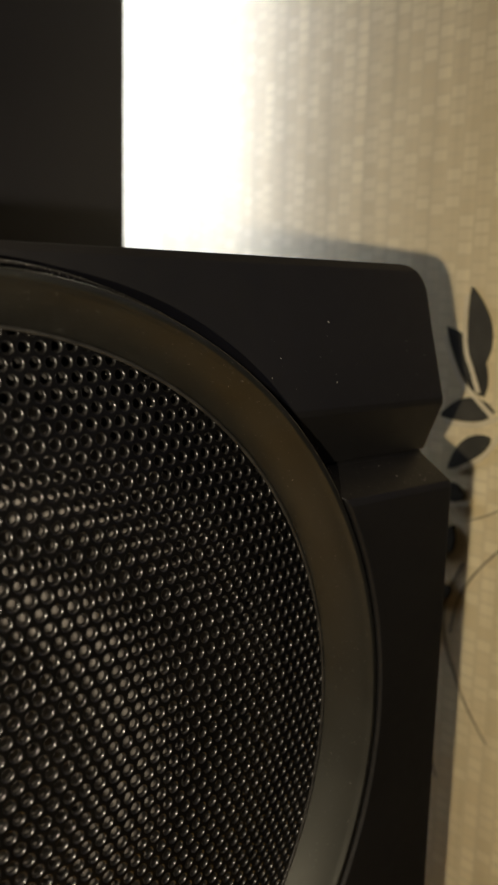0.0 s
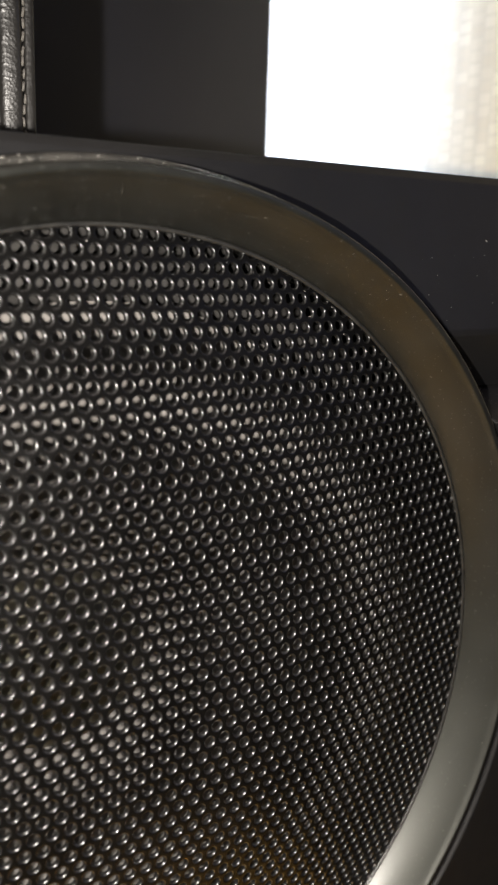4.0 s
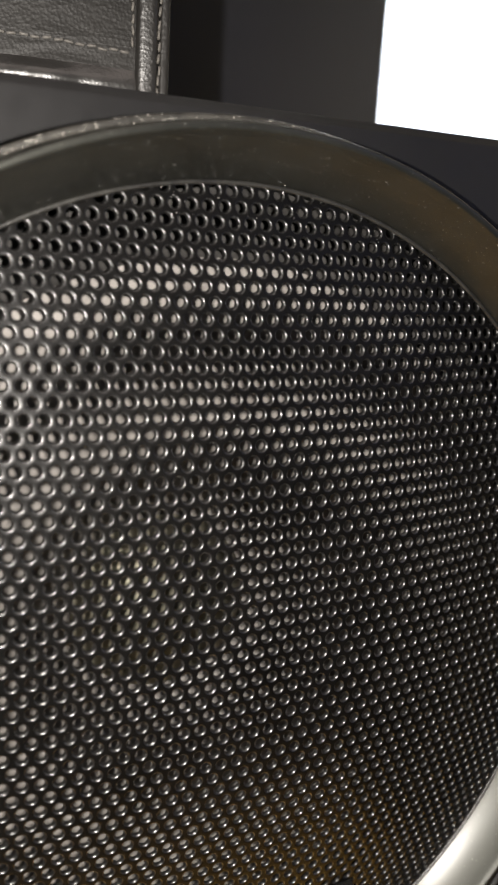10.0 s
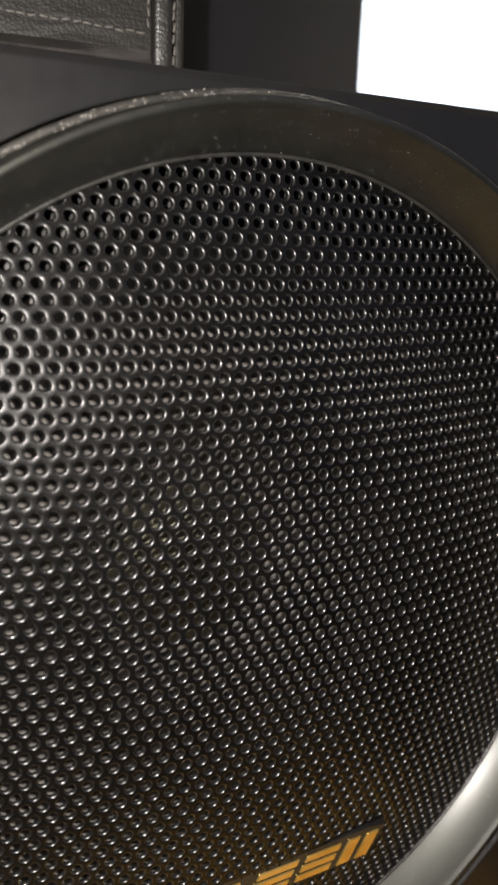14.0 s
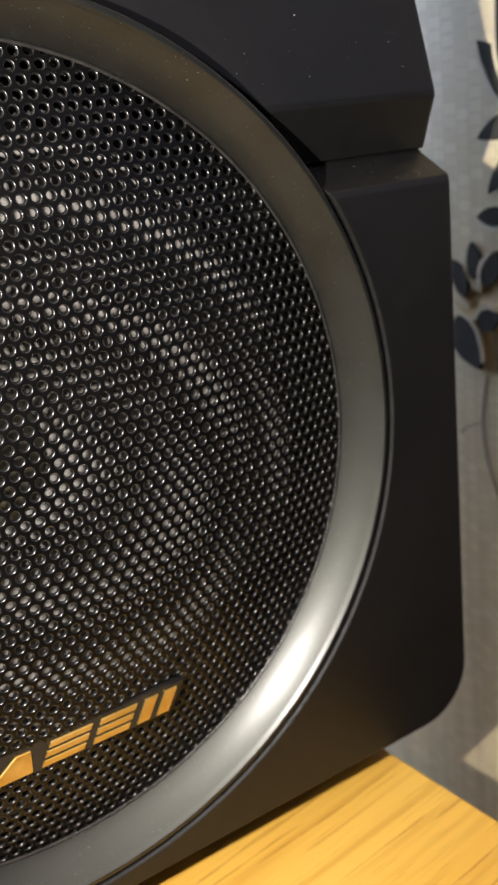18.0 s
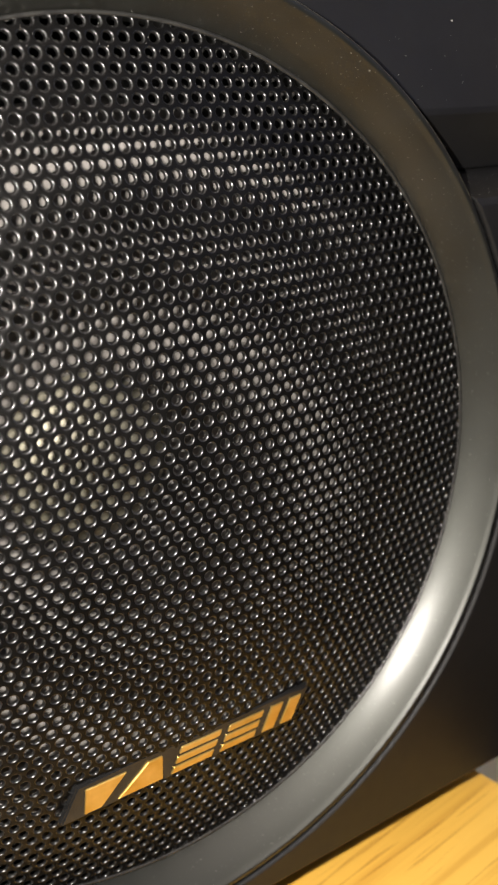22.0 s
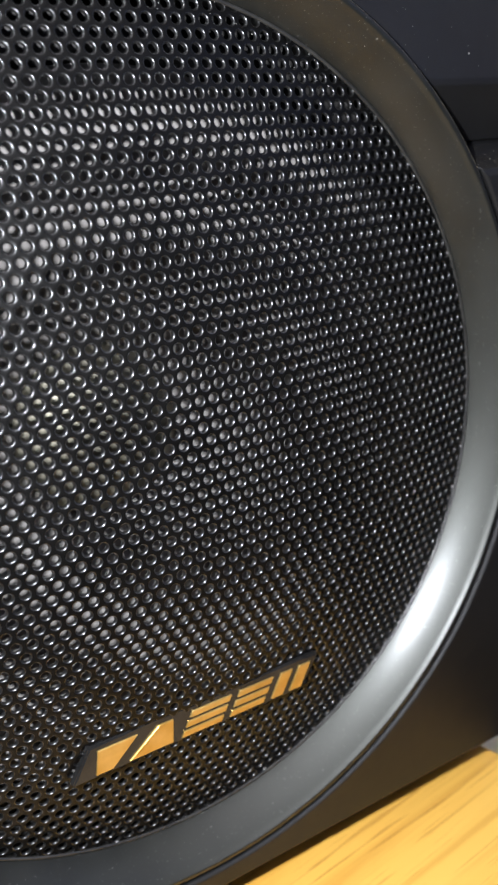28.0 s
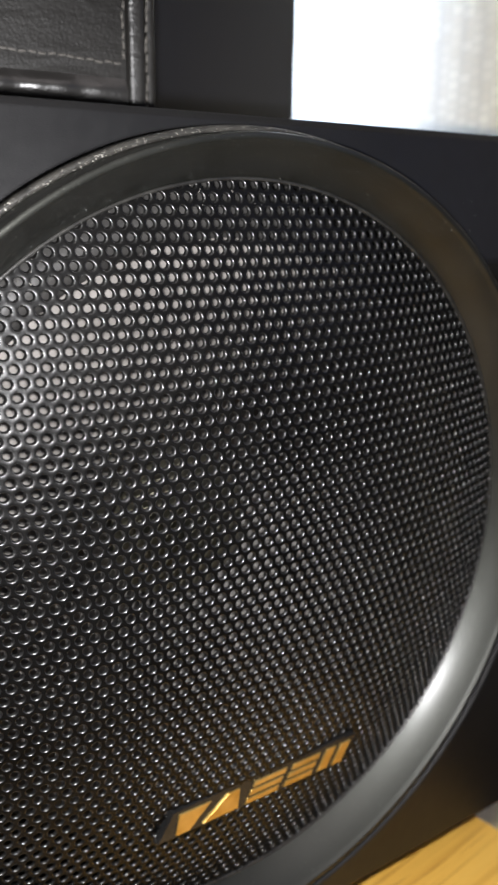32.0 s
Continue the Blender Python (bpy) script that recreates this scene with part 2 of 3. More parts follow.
LEATHER, STRIP, FOLD, WOOD, WALLPAPER, BEZEL = leather(0.46, 0.36, 0.56, 0.2), leather(0.45, 0.30, 0.44, 0.5), leather(0.34, 0.30, 0.40, 1.0), wood(), wallpaper(), dusty_ring()


# ---- mesh helpers ----
def thing(name, at, label, category, group="", kind=""):
    ob = new(name)
    ob.location = at
    ob.empty_display_size = 0.01
    return tagged(ob, label, category, group, kind)


def origin(ob):
    at = Vector()
    while ob:
        at += ob.location
        ob = ob.parent
    return at


def part(name, bm, mat, parent=None, label="", smooth=False):
    me = bpy.data.meshes.new(name)
    if parent:
        bmesh.ops.translate(bm, verts=bm.verts, vec=-origin(parent))
    bm.to_mesh(me)
    bm.free()
    me.materials.append(mat)
    if smooth:
        me.shade_smooth()
    ob = new(name, me)
    ob.parent = parent
    return tagged(ob, label)


def mesh_part(name, verts, faces, mat, parent=None, label="", smooth=False):
    me = bpy.data.meshes.new(name)
    off = origin(parent) if parent else Vector()
    me.from_pydata([(v[0] - off.x, v[1] - off.y, v[2] - off.z) for v in verts], [], faces)
    me.materials.append(mat)
    if smooth:
        me.shade_smooth()
    ob = new(name, me)
    ob.parent = parent
    return tagged(ob, label)


def prism(outline, place, near, far, bm=None):
    """A solid from a flat outline of pairs: place(a, b, s) gives the corner at depth s."""
    bm = bm or bmesh.new()
    front = [bm.verts.new(place(a, b, near)) for a, b in outline]
    back = [bm.verts.new(place(a, b, far)) for a, b in outline]
    n = len(outline)
    bm.faces.new(front)
    bm.faces.new(back[::-1])
    for i in range(n):
        bm.faces.new((front[i], back[i], back[(i + 1) % n], front[(i + 1) % n]))
    bmesh.ops.recalc_face_normals(bm, faces=bm.faces)
    return bm


def block(lo, hi, bevel=0.0, segments=2):
    """A box between two corners in centimetres, its edges rounded."""
    bm = bmesh.new()
    a, b = cm(*lo), cm(*hi)
    bmesh.ops.create_cube(bm, size=1.0, matrix=Matrix.LocRotScale((a + b) / 2, None, b - a))
    if bevel:
        bmesh.ops.bevel(bm, geom=bm.edges[:], offset=bevel * 0.01, segments=segments, affect="EDGES", profile=0.6)
    return bm


def turned(profile, steps=192, closed=False):
    """A ring or bowl round the grille's axis from (radius, depth) pairs."""
    bm = bmesh.new()
    rings = []
    for r, y in profile:
        if r < 1e-6:
            rings.append([bm.verts.new(cm(0, y, 0))])
        else:
            rings.append([bm.verts.new(cm(r * math.cos(2 * math.pi * k / steps), y, r * math.sin(2 * math.pi * k / steps))) for k in range(steps)])
    pairs = list(zip(rings, rings[1:])) + ([(rings[-1], rings[0])] if closed else [])
    for p, q in pairs:
        for k in range(steps):
            j = (k + 1) % steps
            if len(q) == 1:
                bm.faces.new((p[k], p[j], q[0]))
            elif len(p) == 1:
                bm.faces.new((p[0], q[j], q[k]))
            else:
                bm.faces.new((p[k], p[j], q[j], q[k]))
    bmesh.ops.recalc_face_normals(bm, faces=bm.faces)
    return bm


def rounded(x0, z0, x1, z1, radii, steps=8):
    """A rectangle with rounded corners: radii for lower left, lower right, upper right, upper left."""
    out = []
    for (cx, cz, a), r in zip(((x0, z0, 180), (x1, z0, 270), (x1, z1, 0), (x0, z1, 90)), radii):
        ox, oz = (cx + r if cx == x0 else cx - r), (cz + r if cz == z0 else cz - r)
        for k in range(steps + 1):
            w = radians(a + 90 * k / steps)
            out.append((ox + r * math.cos(w), oz + r * math.sin(w)))
    return out


def carve(first, *steps):
    """The first solid cut by or met with others: steps of (operation, bmesh). Returns a new bmesh."""
    obs = []
    for bm in (first, *(b for _, b in steps)):
        me = bpy.data.meshes.new("blank")
        bm.to_mesh(me)
        bm.free()
        obs.append(new("blank", me))
    for (op, _), tool in zip(steps, obs[1:]):
        md = obs[0].modifiers.new("cut", "BOOLEAN")
        md.operation, md.object, md.solver = op, tool, "EXACT"
    bpy.context.view_layer.update()
    done = bpy.data.meshes.new_from_object(obs[0].evaluated_get(bpy.context.evaluated_depsgraph_get()))
    bm = bmesh.new()
    bm.from_mesh(done)
    for ob in obs:
        me = ob.data
        bpy.data.objects.remove(ob)
        bpy.data.meshes.remove(me)
    bpy.data.meshes.remove(done)
    return bm


# ---- the room ----
# WALL_END: unseen end of wall_right, set so the black plastic reflects a darker room.
WALL_X, BACK_Y, WALL_END = 10.5, 60.0, -1.0


def room():
    low = -BASE * 100
    far = 130
    floor = part("floor", block((-200, -260, low - 10), (far, BACK_Y, low)), CARPET)
    tagged(floor, "plain brown carpeted floor of the room", "floor", kind="structure")
    ceiling = part("ceiling", block((-200, -260, 170), (far, BACK_Y, 180)), PLASTER)
    tagged(ceiling, "plain pale ceiling of the room", "ceiling", kind="structure")
    side = part("wall_right", block((WALL_X, WALL_END, low - 10), (far, BACK_Y, 180), 0.3), WALLPAPER)
    tagged(side, "beige woven wallpaper with dark printed flowers beside the speaker", "wall", kind="structure")
    for name, lo, hi in (("wall_left", (-212, -260, low - 10), (-200, BACK_Y, 180)), ("wall_back", (-212, BACK_Y, low - 10), (far, BACK_Y + 12, 180)),
                         ("wall_front", (-212, -272, low - 10), (far, -260, 180)), ("wall_side", (far, -272, low - 10), (far + 12, BACK_Y + 12, 180))):
        tagged(part(name, block(lo, hi), PLASTER), "plain pale plastered wall of the room", "wall", kind="structure")
    return side


WALL = room()


def leaf(y0, z0, y1, z1, width, lift, parent):
    """One printed leaf from its foot to its tip: a pointed dark blade with a pale line along one side."""
    length = math.hypot(y1 - y0, z1 - z0)
    ca, sa = (y1 - y0) / length, (z1 - z0) / length

    def place(a, b, s):
        return cm(WALL_X - s, y0 + a * ca - b * sa, z0 + a * sa + b * ca)
    n = 12
    blade = [(length * k / n, width * 0.5 * math.sin(math.pi * (k / n) ** 0.8) ** 0.8 + 0.06 * length * math.sin(3.1 * k / n)) for k in range(n + 1)]
    under = [(length * k / n, -width * 0.5 * math.sin(math.pi * (k / n) ** 0.8) ** 0.8 + 0.06 * length * math.sin(3.1 * k / n)) for k in range(n - 1, 0, -1)]
    part("printed_leaf", prism(blade + under, place, 0.003, 0.010 + lift), LEAF, parent, "dark olive printed leaf")
    line = [(a, b - 0.02) for a, b in under[::-1]]
    line = [(-0.25 * length, 0.0)] + line + [(a, b - 0.09) for a, b in line[::-1]] + [(-0.25 * length, -0.10)]
    part("printed_line", prism(line, place, 0.003, 0.013 + lift), VEIN, parent, "pale printed outline")


for k, spot in enumerate(((1.66, 3.50, 2.87, 3.30, 0.40), (1.90, 3.75, 2.82, 4.98, 0.50), (2.05, 4.20, 2.32, 5.72, 0.46), (1.70, 3.02, 2.60, 2.30, 0.36), (1.04, 3.32, 0.73, 2.06, 0.55),
             (1.41, 4.43, 1.41, 5.16, 0.28), (1.18, 4.35, 0.88, 5.42, 0.34), (0.92, 3.58, 0.64, 4.48, 0.34), (0.92, 3.49, 0.18, 3.38, 0.40),
             (2.96, 0.67, 3.05, 1.39, 0.36), (2.73, 0.58, 2.36, 1.25, 0.36), (3.49, -0.12, 2.84, -1.17, 0.62), (2.90, -0.18, 2.30, 0.00, 0.40), (3.20, 0.31, 3.65, 1.03, 0.34),
             (2.15, 1.83, 2.83, 1.88, 0.30))):
    leaf(*spot[:4], spot[4] * 1.15, 0.006 * k, WALL)


def stem(y0, z0, y1, z1, bow, parent):
    n = 10

    def at(k, side):
        t = k / n
        y, z = y0 + (y1 - y0) * t, z0 + (z1 - z0) * t
        return (y + bow * math.sin(math.pi * t) + side, z)
    part("printed_stem", prism([at(k, 0.03) for k in range(n + 1)] + [at(k, -0.03) for k in range(n, -1, -1)], lambda a, b, s: cm(WALL_X - s, a, b), 0.004, 0.009), STEM, parent, "thin brown printed stem")


for spot in ((2.10, 0.55, 2.22, -1.56, 0.32), (2.22, -1.50, 1.33, -2.81, 0.10), (2.30, -0.90, 1.30, 1.05, 0.25), (2.05, 1.40, 1.20, 1.95, -0.12), (1.2, -0.3, 0.2, 0.4, 0.1), (2.9, -2.35, 3.5, -2.7, 0.1), (2.7, -1.3, 2.4, -4.0, 0.3)):
    stem(*spot, WALL)


# ---- the table ----
def table():
    top = -6.8
    t = thing("side_table", cm(-20, 0, -BASE * 100), "varnished yellow pine side table beside the papered wall", "table")
    outline = [(4.68, 9.6), (-46, 9.6), (-46, -5), (6.48, -5)]
    bm = prism(outline, lambda a, b, s: cm(a, b, s), top, top - 2.6)
    bmesh.ops.bevel(bm, geom=bm.edges[:], offset=0.0009, segments=3, affect="EDGES")
    part("tabletop", bm, WOOD, t)
    for x, y in ((1.5, 6), (-43, 6), (-43, -2), (3.0, -2)):
        part("leg", block((x - 2, y - 2, -BASE * 100), (x + 2, y + 2, top - 2.6), 0.2), WOOD, t)


table()

# ---- the speaker ----
HOLE, RING, MESH_R = 5.75, 5.71, 5.19
DOME, DOME_H = 0.56, 0.87
PITCH = 0.1765


def dome(x, z):
    return DOME - DOME_H * (1 - (x * x + z * z) / (MESH_R * MESH_R))


speaker = thing("loudspeaker", cm(0, 4.5, -6.8), "black plastic desktop loudspeaker with a round perforated grille on the table", "loudspeaker")


def funnel(wide, steps=160):
    """Cuts the round hole through the front, with a narrow chamfer on the lower face."""
    if wide:
        return turned([(0, -0.5), (5.90, -0.5), (5.86, 0.2), (5.81, 0.72), (5.80, 4.0), (0, 4.0)], steps)
    return turned([(0, -0.5), (HOLE + 0.53, -0.5), (HOLE + 0.03, 0.0), (HOLE, 0.03), (HOLE, 4.0), (0, 4.0)], steps)


def cabinet():
    lower = [(0.0, -6.035), (0.0, 2.90), (0.03, 2.99), (0.55, 3.30), (0.64, 3.40), (9.0, 3.40), (9.0, -6.035)]
    upper = [(0.62, 3.36), (0.52, 3.37), (0.235, 4.05), (0.235, 4.13), (0.50, 5.10), (0.69, 5.86), (0.76, 5.95), (9.0, 5.95), (9.0, 3.36)]
    shape = rounded(-7.026, -6.035, 7.026, 5.95, (0.95, 0.95, 0.42, 0.42), 10)
    for name, prof, label in (("cabinet", lower, "matt black plastic cabinet with rounded corners"), ("hood", upper, "ridged black plastic hood, faintly dusty")):
        side = prism(prof, lambda a, b, s: cm(s, a, b), -7.4, 7.4)
        front = prism(shape, lambda a, b, s: cm(a, s, b), -1.0, 9.5)
        part(name, carve(side, ("INTERSECT", front), ("DIFFERENCE", funnel(name == "hood"))), PLASTIC, speaker, label)


cabinet()
part("bezel", turned([(5.55, 2.4), (5.60, 2.4), (5.60, 0.75), (RING + 0.03, 0.70), (RING + 0.03, 0.62), (RING, 0.60), (RING, 0.07), (5.70, 0.035), (5.68, 0.022), (5.635, 0.022), (5.622, 0.030), (5.612, 0.048), (5.56, 0.103), (5.51, 0.158),
                      (5.46, 0.215), (5.41, 0.275), (5.36, 0.338), (5.31, 0.406), (5.26, 0.478), (5.21, 0.556), (5.195, 0.585), (5.185, 0.85), (5.4, 0.9)], 256, True), BEZEL, speaker,
     "satin black concave ring", True)
GASKET = surface("dusty_black_rim", (0.012, 0.0115, 0.010), (0.032, 0.030, 0.026), 500, 0.45, 0.5, 2500)


def gasket():
    bm = bmesh.new()
    sect = [(5.715, 0.62), (5.715, 0.41), (5.735, 0.38), (5.775, 0.38), (5.80, 0.41), (5.80, 0.62)]
    rows = []
    for k in range(91):
        a = radians(36.5 + 107 * k / 90)
        rows.append([bm.verts.new(cm(r * math.cos(a), y, r * math.sin(a))) for r, y in sect])
    for p, q in zip(rows, rows[1:]):
        for i in range(len(sect)):
            j = (i + 1) % len(sect)
            bm.faces.new((p[i], q[i], q[j], p[j]))
    bm.faces.new(rows[0])
    bm.faces.new(rows[-1][::-1])
    bmesh.ops.recalc_face_normals(bm, faces=bm.faces)
    part("gasket", bm, GASKET, speaker, "dusty rim round the upper half", True)


gasket()
part("speaker_back", turned([(5.75, 2.3), (5.75, 3.9), (0, 3.9)], 96), DARK, speaker)
part("surround", turned([(5.5, 1.35), (5.1, 1.3), (4.98, 1.1), (4.8, 0.98), (4.62, 1.0), (4.46, 1.12), (4.40, 1.2)], 128), SURROUND, speaker, "dark grey rubber surround", True)
part("cone", turned([(4.45, 1.04), (4.38, 1.05), (3.6, 1.34), (2.8, 1.66), (2.0, 2.0), (1.1, 2.42)], 128), CONE, speaker, "grey paper cone seen through the holes", True)
part("dust_cap", turned([(1.18, 2.36), (1.14, 2.24), (1.0, 2.10), (0.8, 1.97), (0.55, 1.87), (0.28, 1.815), (0, 1.80)], 96), CAP, speaker, "round convex dust cap", True)


def grille():
    """A moulded dome pierced by holes in staggered rows, each hole with a rounded lip and a deep wall."""
    row = PITCH * math.sqrt(3) / 2
    px, pz = -0.985, 3.274
    n = 12
    ang = np.arange(n) * 2 * math.pi / n + math.pi / 2
    hexr = np.where(np.arange(n) % 2 == 0, PITCH / math.sqrt(3), PITCH / 2)
    loops = ((None, 0.0), (0.0690, 0.0), (0.0655, 0.0013), (0.0617, 0.0043), (0.0578, 0.0090), (0.0542, 0.0156), (0.0513, 0.0245), (0.0492, 0.034), (0.0488, 0.044))
    centres = []
    for j in range(-70, 40):
        z = pz + j * row
        for i in range(-40, 50):
            x = px + (i + 0.5 * (j % 2)) * PITCH
            if math.hypot(x, z) < MESH_R + 0.07:
                centres.append((x, z))
    c = np.array(centres)
    verts = []
    for radius, deep in loops:
        r = hexr if radius is None else np.full(n, radius)
        x = c[:, :1] + r * np.cos(ang)
        z = c[:, 1:] + r * np.sin(ang)
        y = DOME - DOME_H * (1 - (x * x + z * z) / MESH_R ** 2) + deep
        verts.append(np.stack([x, y, z], 2))
    v = np.stack(verts, 1).reshape(-1, 3) * 0.01
    v[:, 2] += BASE
    per = len(loops) * n
    cell = [(l * n + k, l * n + (k + 1) % n, (l + 1) * n + (k + 1) % n, (l + 1) * n + k) for l in range(len(loops) - 1) for k in range(n)]
    f = (np.array(cell)[None] + np.arange(len(c))[:, None, None] * per).reshape(-1, 4)
    ob = mesh_part("grille", v.tolist(), f.tolist(), GRILLE, speaker, "black domed grille full of small round holes", True)
    ob.data.materials.append(LIP)
    lips = np.tile((np.arange(len(cell)) >= n).astype(np.int32), len(c))
    ob.data.polygons.foreach_set("material_index", lips)


grille()
part("grille_rim", turned([(5.19 + 0.024 * math.cos(k * math.pi / 4), 0.552 + 0.024 * math.sin(k * math.pi / 4)) for k in range(8)], 256, True), RIM, speaker, "thin shiny rim of the grille", True)


# ---- the badge on the grille ----
def badge():
    z0, z1, lean = -3.50, -3.17, 0.18
    y = 0.03

    def place(a, b, s):
        return cm(a + (b - z0) / (z1 - z0) * lean, y + s + (b - z0) * -0.05, b)
    plate = [(-1.72, z0 - 0.05), (1.59, z0 - 0.05), (1.63, z1 + 0.06), (1.30, z1 + 0.09), (-0.2, z1 + 0.07), (-0.95, z1 + 0.09), (-1.70, z1 + 0.06)]
    bm = prism(plate, place, 0.0, 0.13)
    bmesh.ops.bevel(bm, geom=bm.edges[:], offset=0.0002, segments=2, affect="EDGES")
    plaque = part("badge", bm, BADGE, speaker, "black badge plate with gold marks")
    # five plain marks: a wedge and its upturned twin, two stacks of bars, two uprights
    marks = []
    for x0, x1, kind in ((-1.64, -1.00, "down"), (-1.06, -0.36, "up"), (-0.30, 0.28, "bars"), (0.40, 0.92, "bars"), (1.02, 1.54, "posts")):
        w = x1 - x0
        if kind == "down":
            marks.append([(x0 + 0.30 * w, 0.0), (x0 + 0.64 * w, 0.0), (x0 + 0.92 * w, 1.0), (x0 + 0.10 * w, 1.0)])
        elif kind == "up":
            marks.append([(x0 + 0.06 * w, 0.0), (x0 + 0.92 * w, 0.0), (x0 + 0.70 * w, 1.0), (x0 + 0.42 * w, 1.0)])
        elif kind == "bars":
            marks += [[(x0, b), (x1, b), (x1, b + 0.25), (x0, b + 0.25)] for b in (0.0, 0.375, 0.75)]
        else:
            marks += [[(x0 + a * w, 0.0), (x0 + (a + 0.36) * w, 0.0), (x0 + (a + 0.36) * w, 1.0), (x0 + a * w, 1.0)] for a in (0.04, 0.60)]
    for mark in marks:
        bm = prism([(a, z0 + b * (z1 - z0)) for a, b in mark], place, -0.025, 0.02)
        bmesh.ops.bevel(bm, geom=bm.edges[:], offset=0.00006, segments=1, affect="EDGES")
        part("gold_mark", bm, GOLD, plaque, "plain gold mark")


badge()


# ---- the leather case on the speaker ----
def case():
    x0, x1, y0 = -9.5, 0.30, 3.4
    c = thing("leather_case", cm(-4.6, 4.6, 5.95), "black creased leather case standing on the loudspeaker", "case")
    part("body", block((x0, y0 + 0.12, 5.97), (x1 - 0.06, 5.9, 16), 0.12, 3), LEATHER, c)
    # bottom roll: a sagging fold along the lower edge
    bm = bmesh.new()
    cols = 120
    rows = []
    for i in range(cols + 1):
        x = x0 + (x1 - 0.36 - x0) * i / cols
        sag = 0.10 * math.sin(i * 0.0633 + 0.6)
        crease = 0.022 * math.sin(x * 7.1 + 0.8) + 0.012 * math.sin(x * 13.7)
        ring = []
        for dz, dy in ((0.0, 0.02), (0.38, 0.02), (0.43, -0.02), (0.50, -0.08), (0.58, -0.12), (0.66, -0.11), (0.73, -0.05), (0.79, 0.03), (0.86, 0.11)):
            dy = 0.10 + (dy - 0.10 + crease * (dy < 0)) * (1 - 0.8 * (i / cols) ** 8)
            ring.append(bm.verts.new(cm(x, y0 + dy, 5.955 + dz * (1.16 - 0.42 * i / cols + 0.4 * sag))))
        rows.append(ring)
    for p, q in zip(rows, rows[1:]):
        for k in range(len(p) - 1):
            bm.faces.new((p[k], q[k], q[k + 1], p[k + 1]))
    bmesh.ops.recalc_face_normals(bm, faces=bm.faces)
    part("bottom_fold", bm, FOLD, c, "shiny folded lower edge", True)
    part("edge_strip", block((x1 - 0.42, y0 - 0.01, 5.96), (x1 - 0.14, y0 + 0.3, 16), 0.09, 3), STRIP, c, "raised stitched border", True)
    part("edge_welt", block((x1 - 0.13, y0 + 0.03, 5.96), (x1, y0 + 0.34, 16), 0.05, 3), LEATHER, c, "raw leather edge", True)
    st = block((-0.016, -0.014, -0.058), (0.016, 0.014, 0.058), 0.012, 1)
    bmesh.ops.translate(st, verts=st.verts, vec=(0, 0, -BASE))
    me = bpy.data.meshes.new("stitch")
    st.to_mesh(me)
    st.free()
    me.materials.append(THREAD)
    spots = [(x1 - 0.135, y0 + 0.0, 6.1 + 0.135 * k, 0) for k in range(38)] + [(x1 - 0.46, y0 + 0.08, 6.95 + 0.135 * k, 0) for k in range(33)]
    spots += [(x1 - 0.55 - 0.135 * k, y0 + 0.095, 6.83 + 0.0095 * k, 90) for k in range(56)]
    rnd = random.Random(3)
    for x, y, z, a in spots:
        x, z, a = x + rnd.uniform(-0.012, 0.012), z + rnd.uniform(-0.015, 0.015), a + rnd.uniform(-9, 9)
        ob = new("stitch", me)
        ob.parent = c
        ob.matrix_basis = Matrix.Translation(cm(x, y, z) - c.location) @ Matrix.Rotation(radians(a), 4, "Y")
    # the case stands slightly askew, turned about its near lower corner
    turn, pivot = Matrix.Rotation(radians(-13), 3, "Z"), cm(x1, y0, 5.95)
    c.location = pivot + turn @ (c.location - pivot)
    c.rotation_euler = (0, 0, radians(-13))


case()


# ---- the black panel behind ----
def panel():
    p = thing("black_cabinet", cm(-22, 11, -BASE * 100), "tall matt black cabinet standing behind the loudspeaker", "cabinet")
    part("front_panel", block((-52, 10.0, -BASE * 100), (7.96, 10.9, 60), 0.08), PANEL, p)
    part("carcass", block((-51.8, 10.92, -BASE * 100), (-4.0, 13.4, 59.8), 0.1), PANEL, p)


panel()


# ---- the rubber feet ----
for fx in (-5.4, 5.4):
    for fy in (1.6, 7.6):
        foot = prism([(fx + 0.6 * math.cos(k * math.pi / 12), fy + 0.6 * math.sin(k * math.pi / 12)) for k in range(24)], lambda a, b, s: cm(a, b, s), -6.8, -6.03)
        part("rubber_foot", foot, RUBBER, speaker, "round black rubber foot")


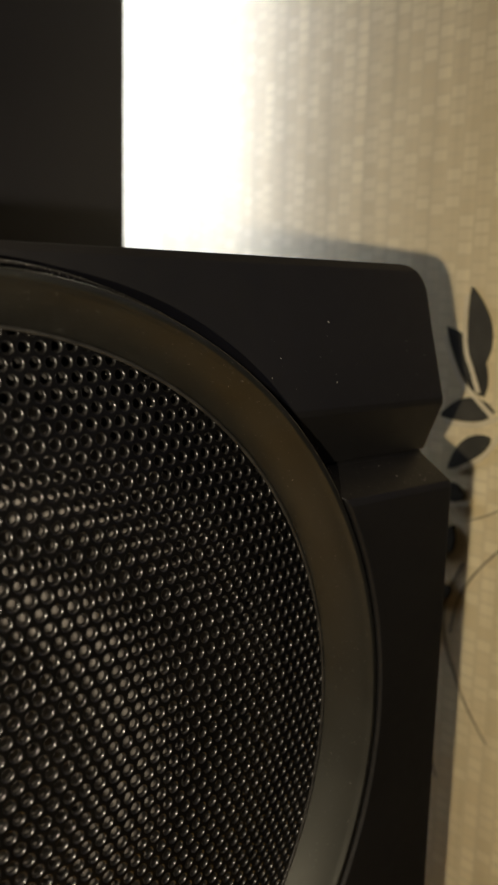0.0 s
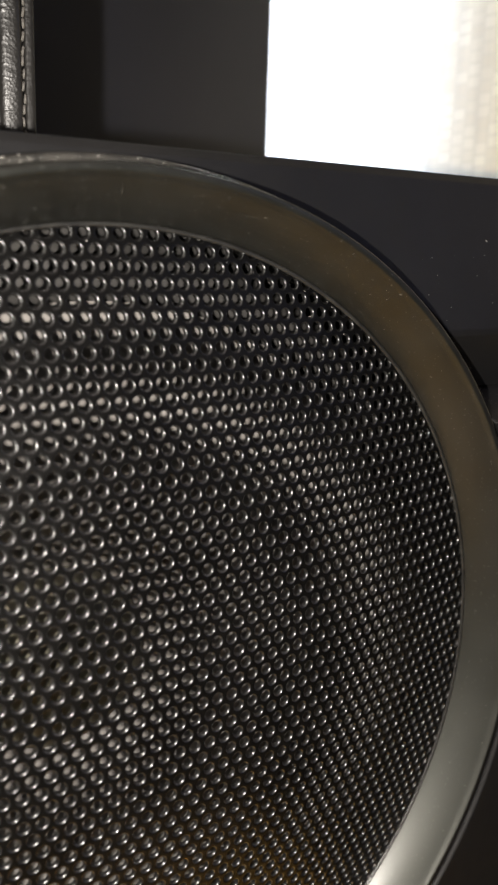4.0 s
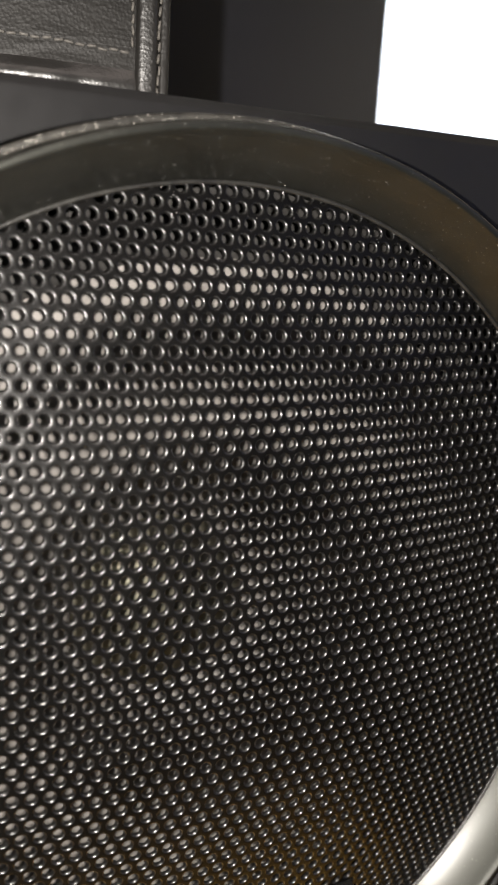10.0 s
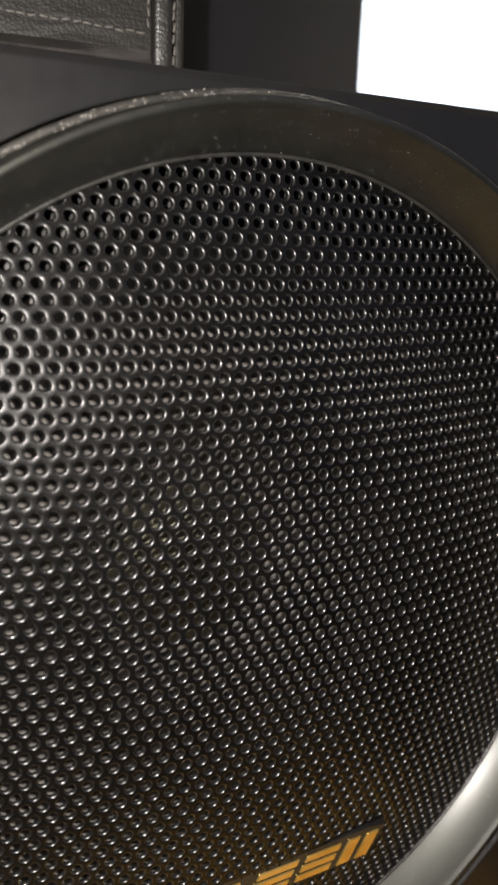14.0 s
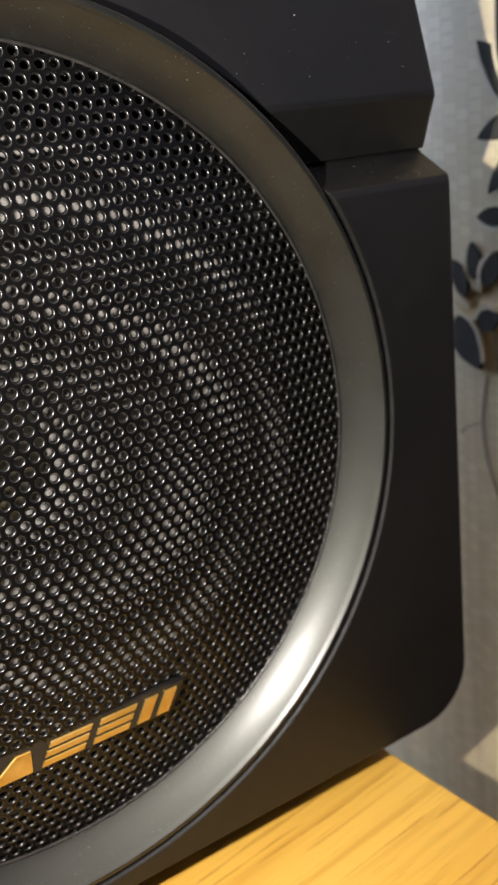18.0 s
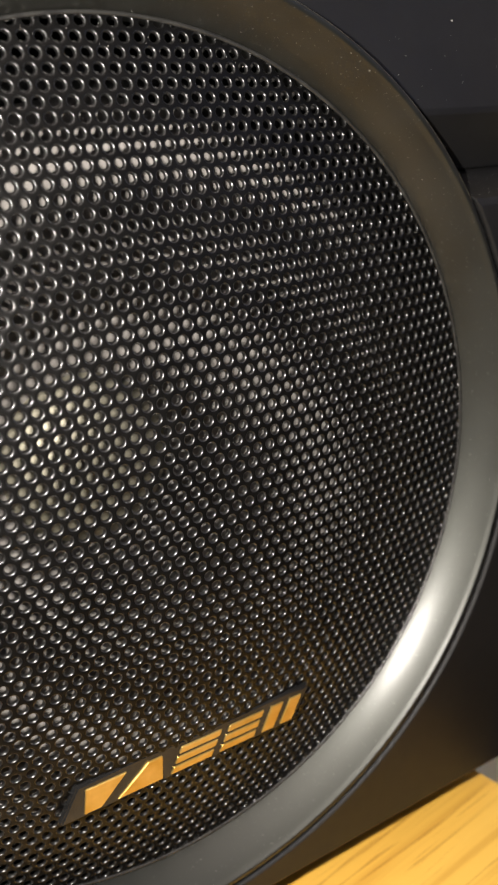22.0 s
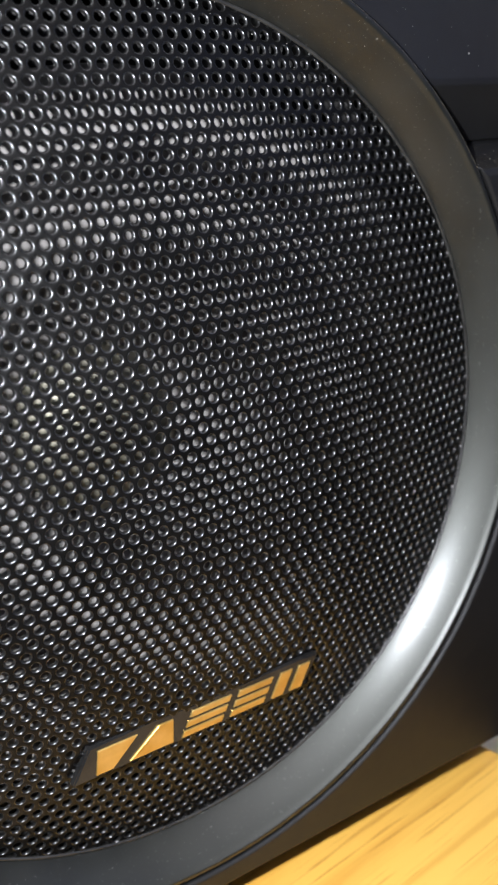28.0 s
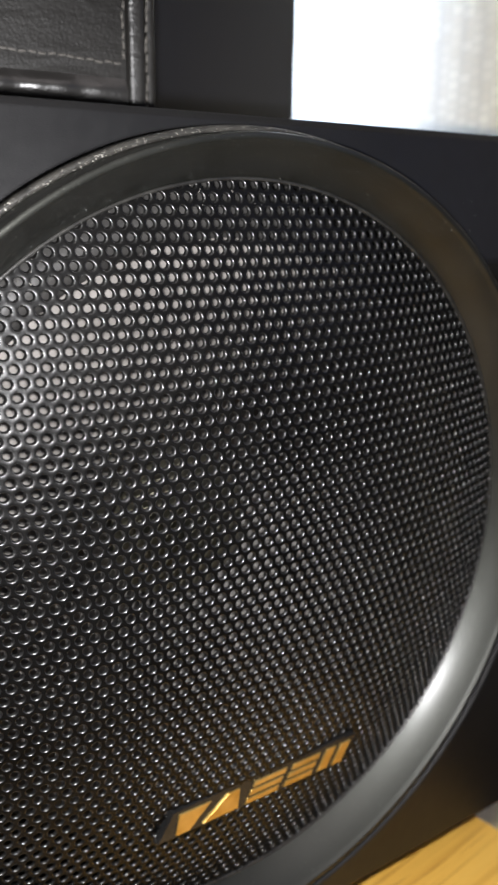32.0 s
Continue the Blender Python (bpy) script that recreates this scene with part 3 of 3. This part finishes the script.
# ---- dust ----
def dust():
    rnd = random.Random(7)
    bm = bmesh.new()

    def bit(x, y, z, s):
        m = Matrix.LocRotScale(cm(x, y, z), Euler([rnd.uniform(0, 6.3) for _ in range(3)]), (s * rnd.uniform(0.5, 1.6), s * rnd.uniform(0.5, 1.0), s * 0.5))
        bmesh.ops.create_icosphere(bm, subdivisions=1, radius=0.5, matrix=m)
    prof = [(5.61, 0.048), (5.51, 0.158), (5.41, 0.275), (5.31, 0.406), (5.21, 0.556)]
    for _ in range(150):
        a = rnd.uniform(0, 2 * math.pi)
        k = rnd.randrange(4)
        t = rnd.random()
        r, y = prof[k][0] * (1 - t) + prof[k + 1][0] * t, prof[k][1] * (1 - t) + prof[k + 1][1] * t
        bit(r * math.cos(a), y - 0.004, r * math.sin(a), rnd.choice((0.00005, 0.00006, 0.00007, 0.00011)))
    for _ in range(420):
        a = radians(rnd.uniform(38, 142))
        r = rnd.uniform(5.725, 5.795)
        bit(r * math.cos(a), 0.378, r * math.sin(a), rnd.uniform(0.00006, 0.00019))
    for _ in range(260):
        x, z = rnd.uniform(-6.5, 6.8), rnd.uniform(4.2, 5.85)
        if math.hypot(x, z) > HOLE + 0.1:
            bit(x, 0.235 + (z - 4.13) * 0.268 + (0.02 if z > 5.1 else 0) - 0.004, z, rnd.choice((0.00007, 0.00008, 0.00011, 0.00017)))
    for _ in range(240):
        a = radians(rnd.uniform(33, 100))
        y = 0.235 + (5.84 * math.sin(a) - 4.13) * 0.268 + rnd.uniform(0.02, 0.2)
        if y > 0.2:
            r = 5.856 - (y - 0.2) * 0.096
            bit(r * math.cos(a), y, r * math.sin(a), rnd.uniform(0.00006, 0.00018))
    for _ in range(60):
        x = rnd.uniform(4.9, 6.9)
        y = rnd.uniform(0.08, 0.5)
        bit(x, y, 2.993 + (y - 0.03) * 0.596, rnd.uniform(0.00005, 0.00013))
    for _ in range(110):
        a, r = radians(rnd.uniform(25, 155)), rnd.uniform(4.85, 5.16)
        bit(r * math.cos(a), dome(r, 0) - 0.012, r * math.sin(a), rnd.uniform(0.00005, 0.00016))
    bit(4.92, 0.465, 5.18, 0.0003)
    tagged(part("dust", bm, LINT), "fine grey dust and lint on the black plastic", "dust", kind="stuff")


dust()
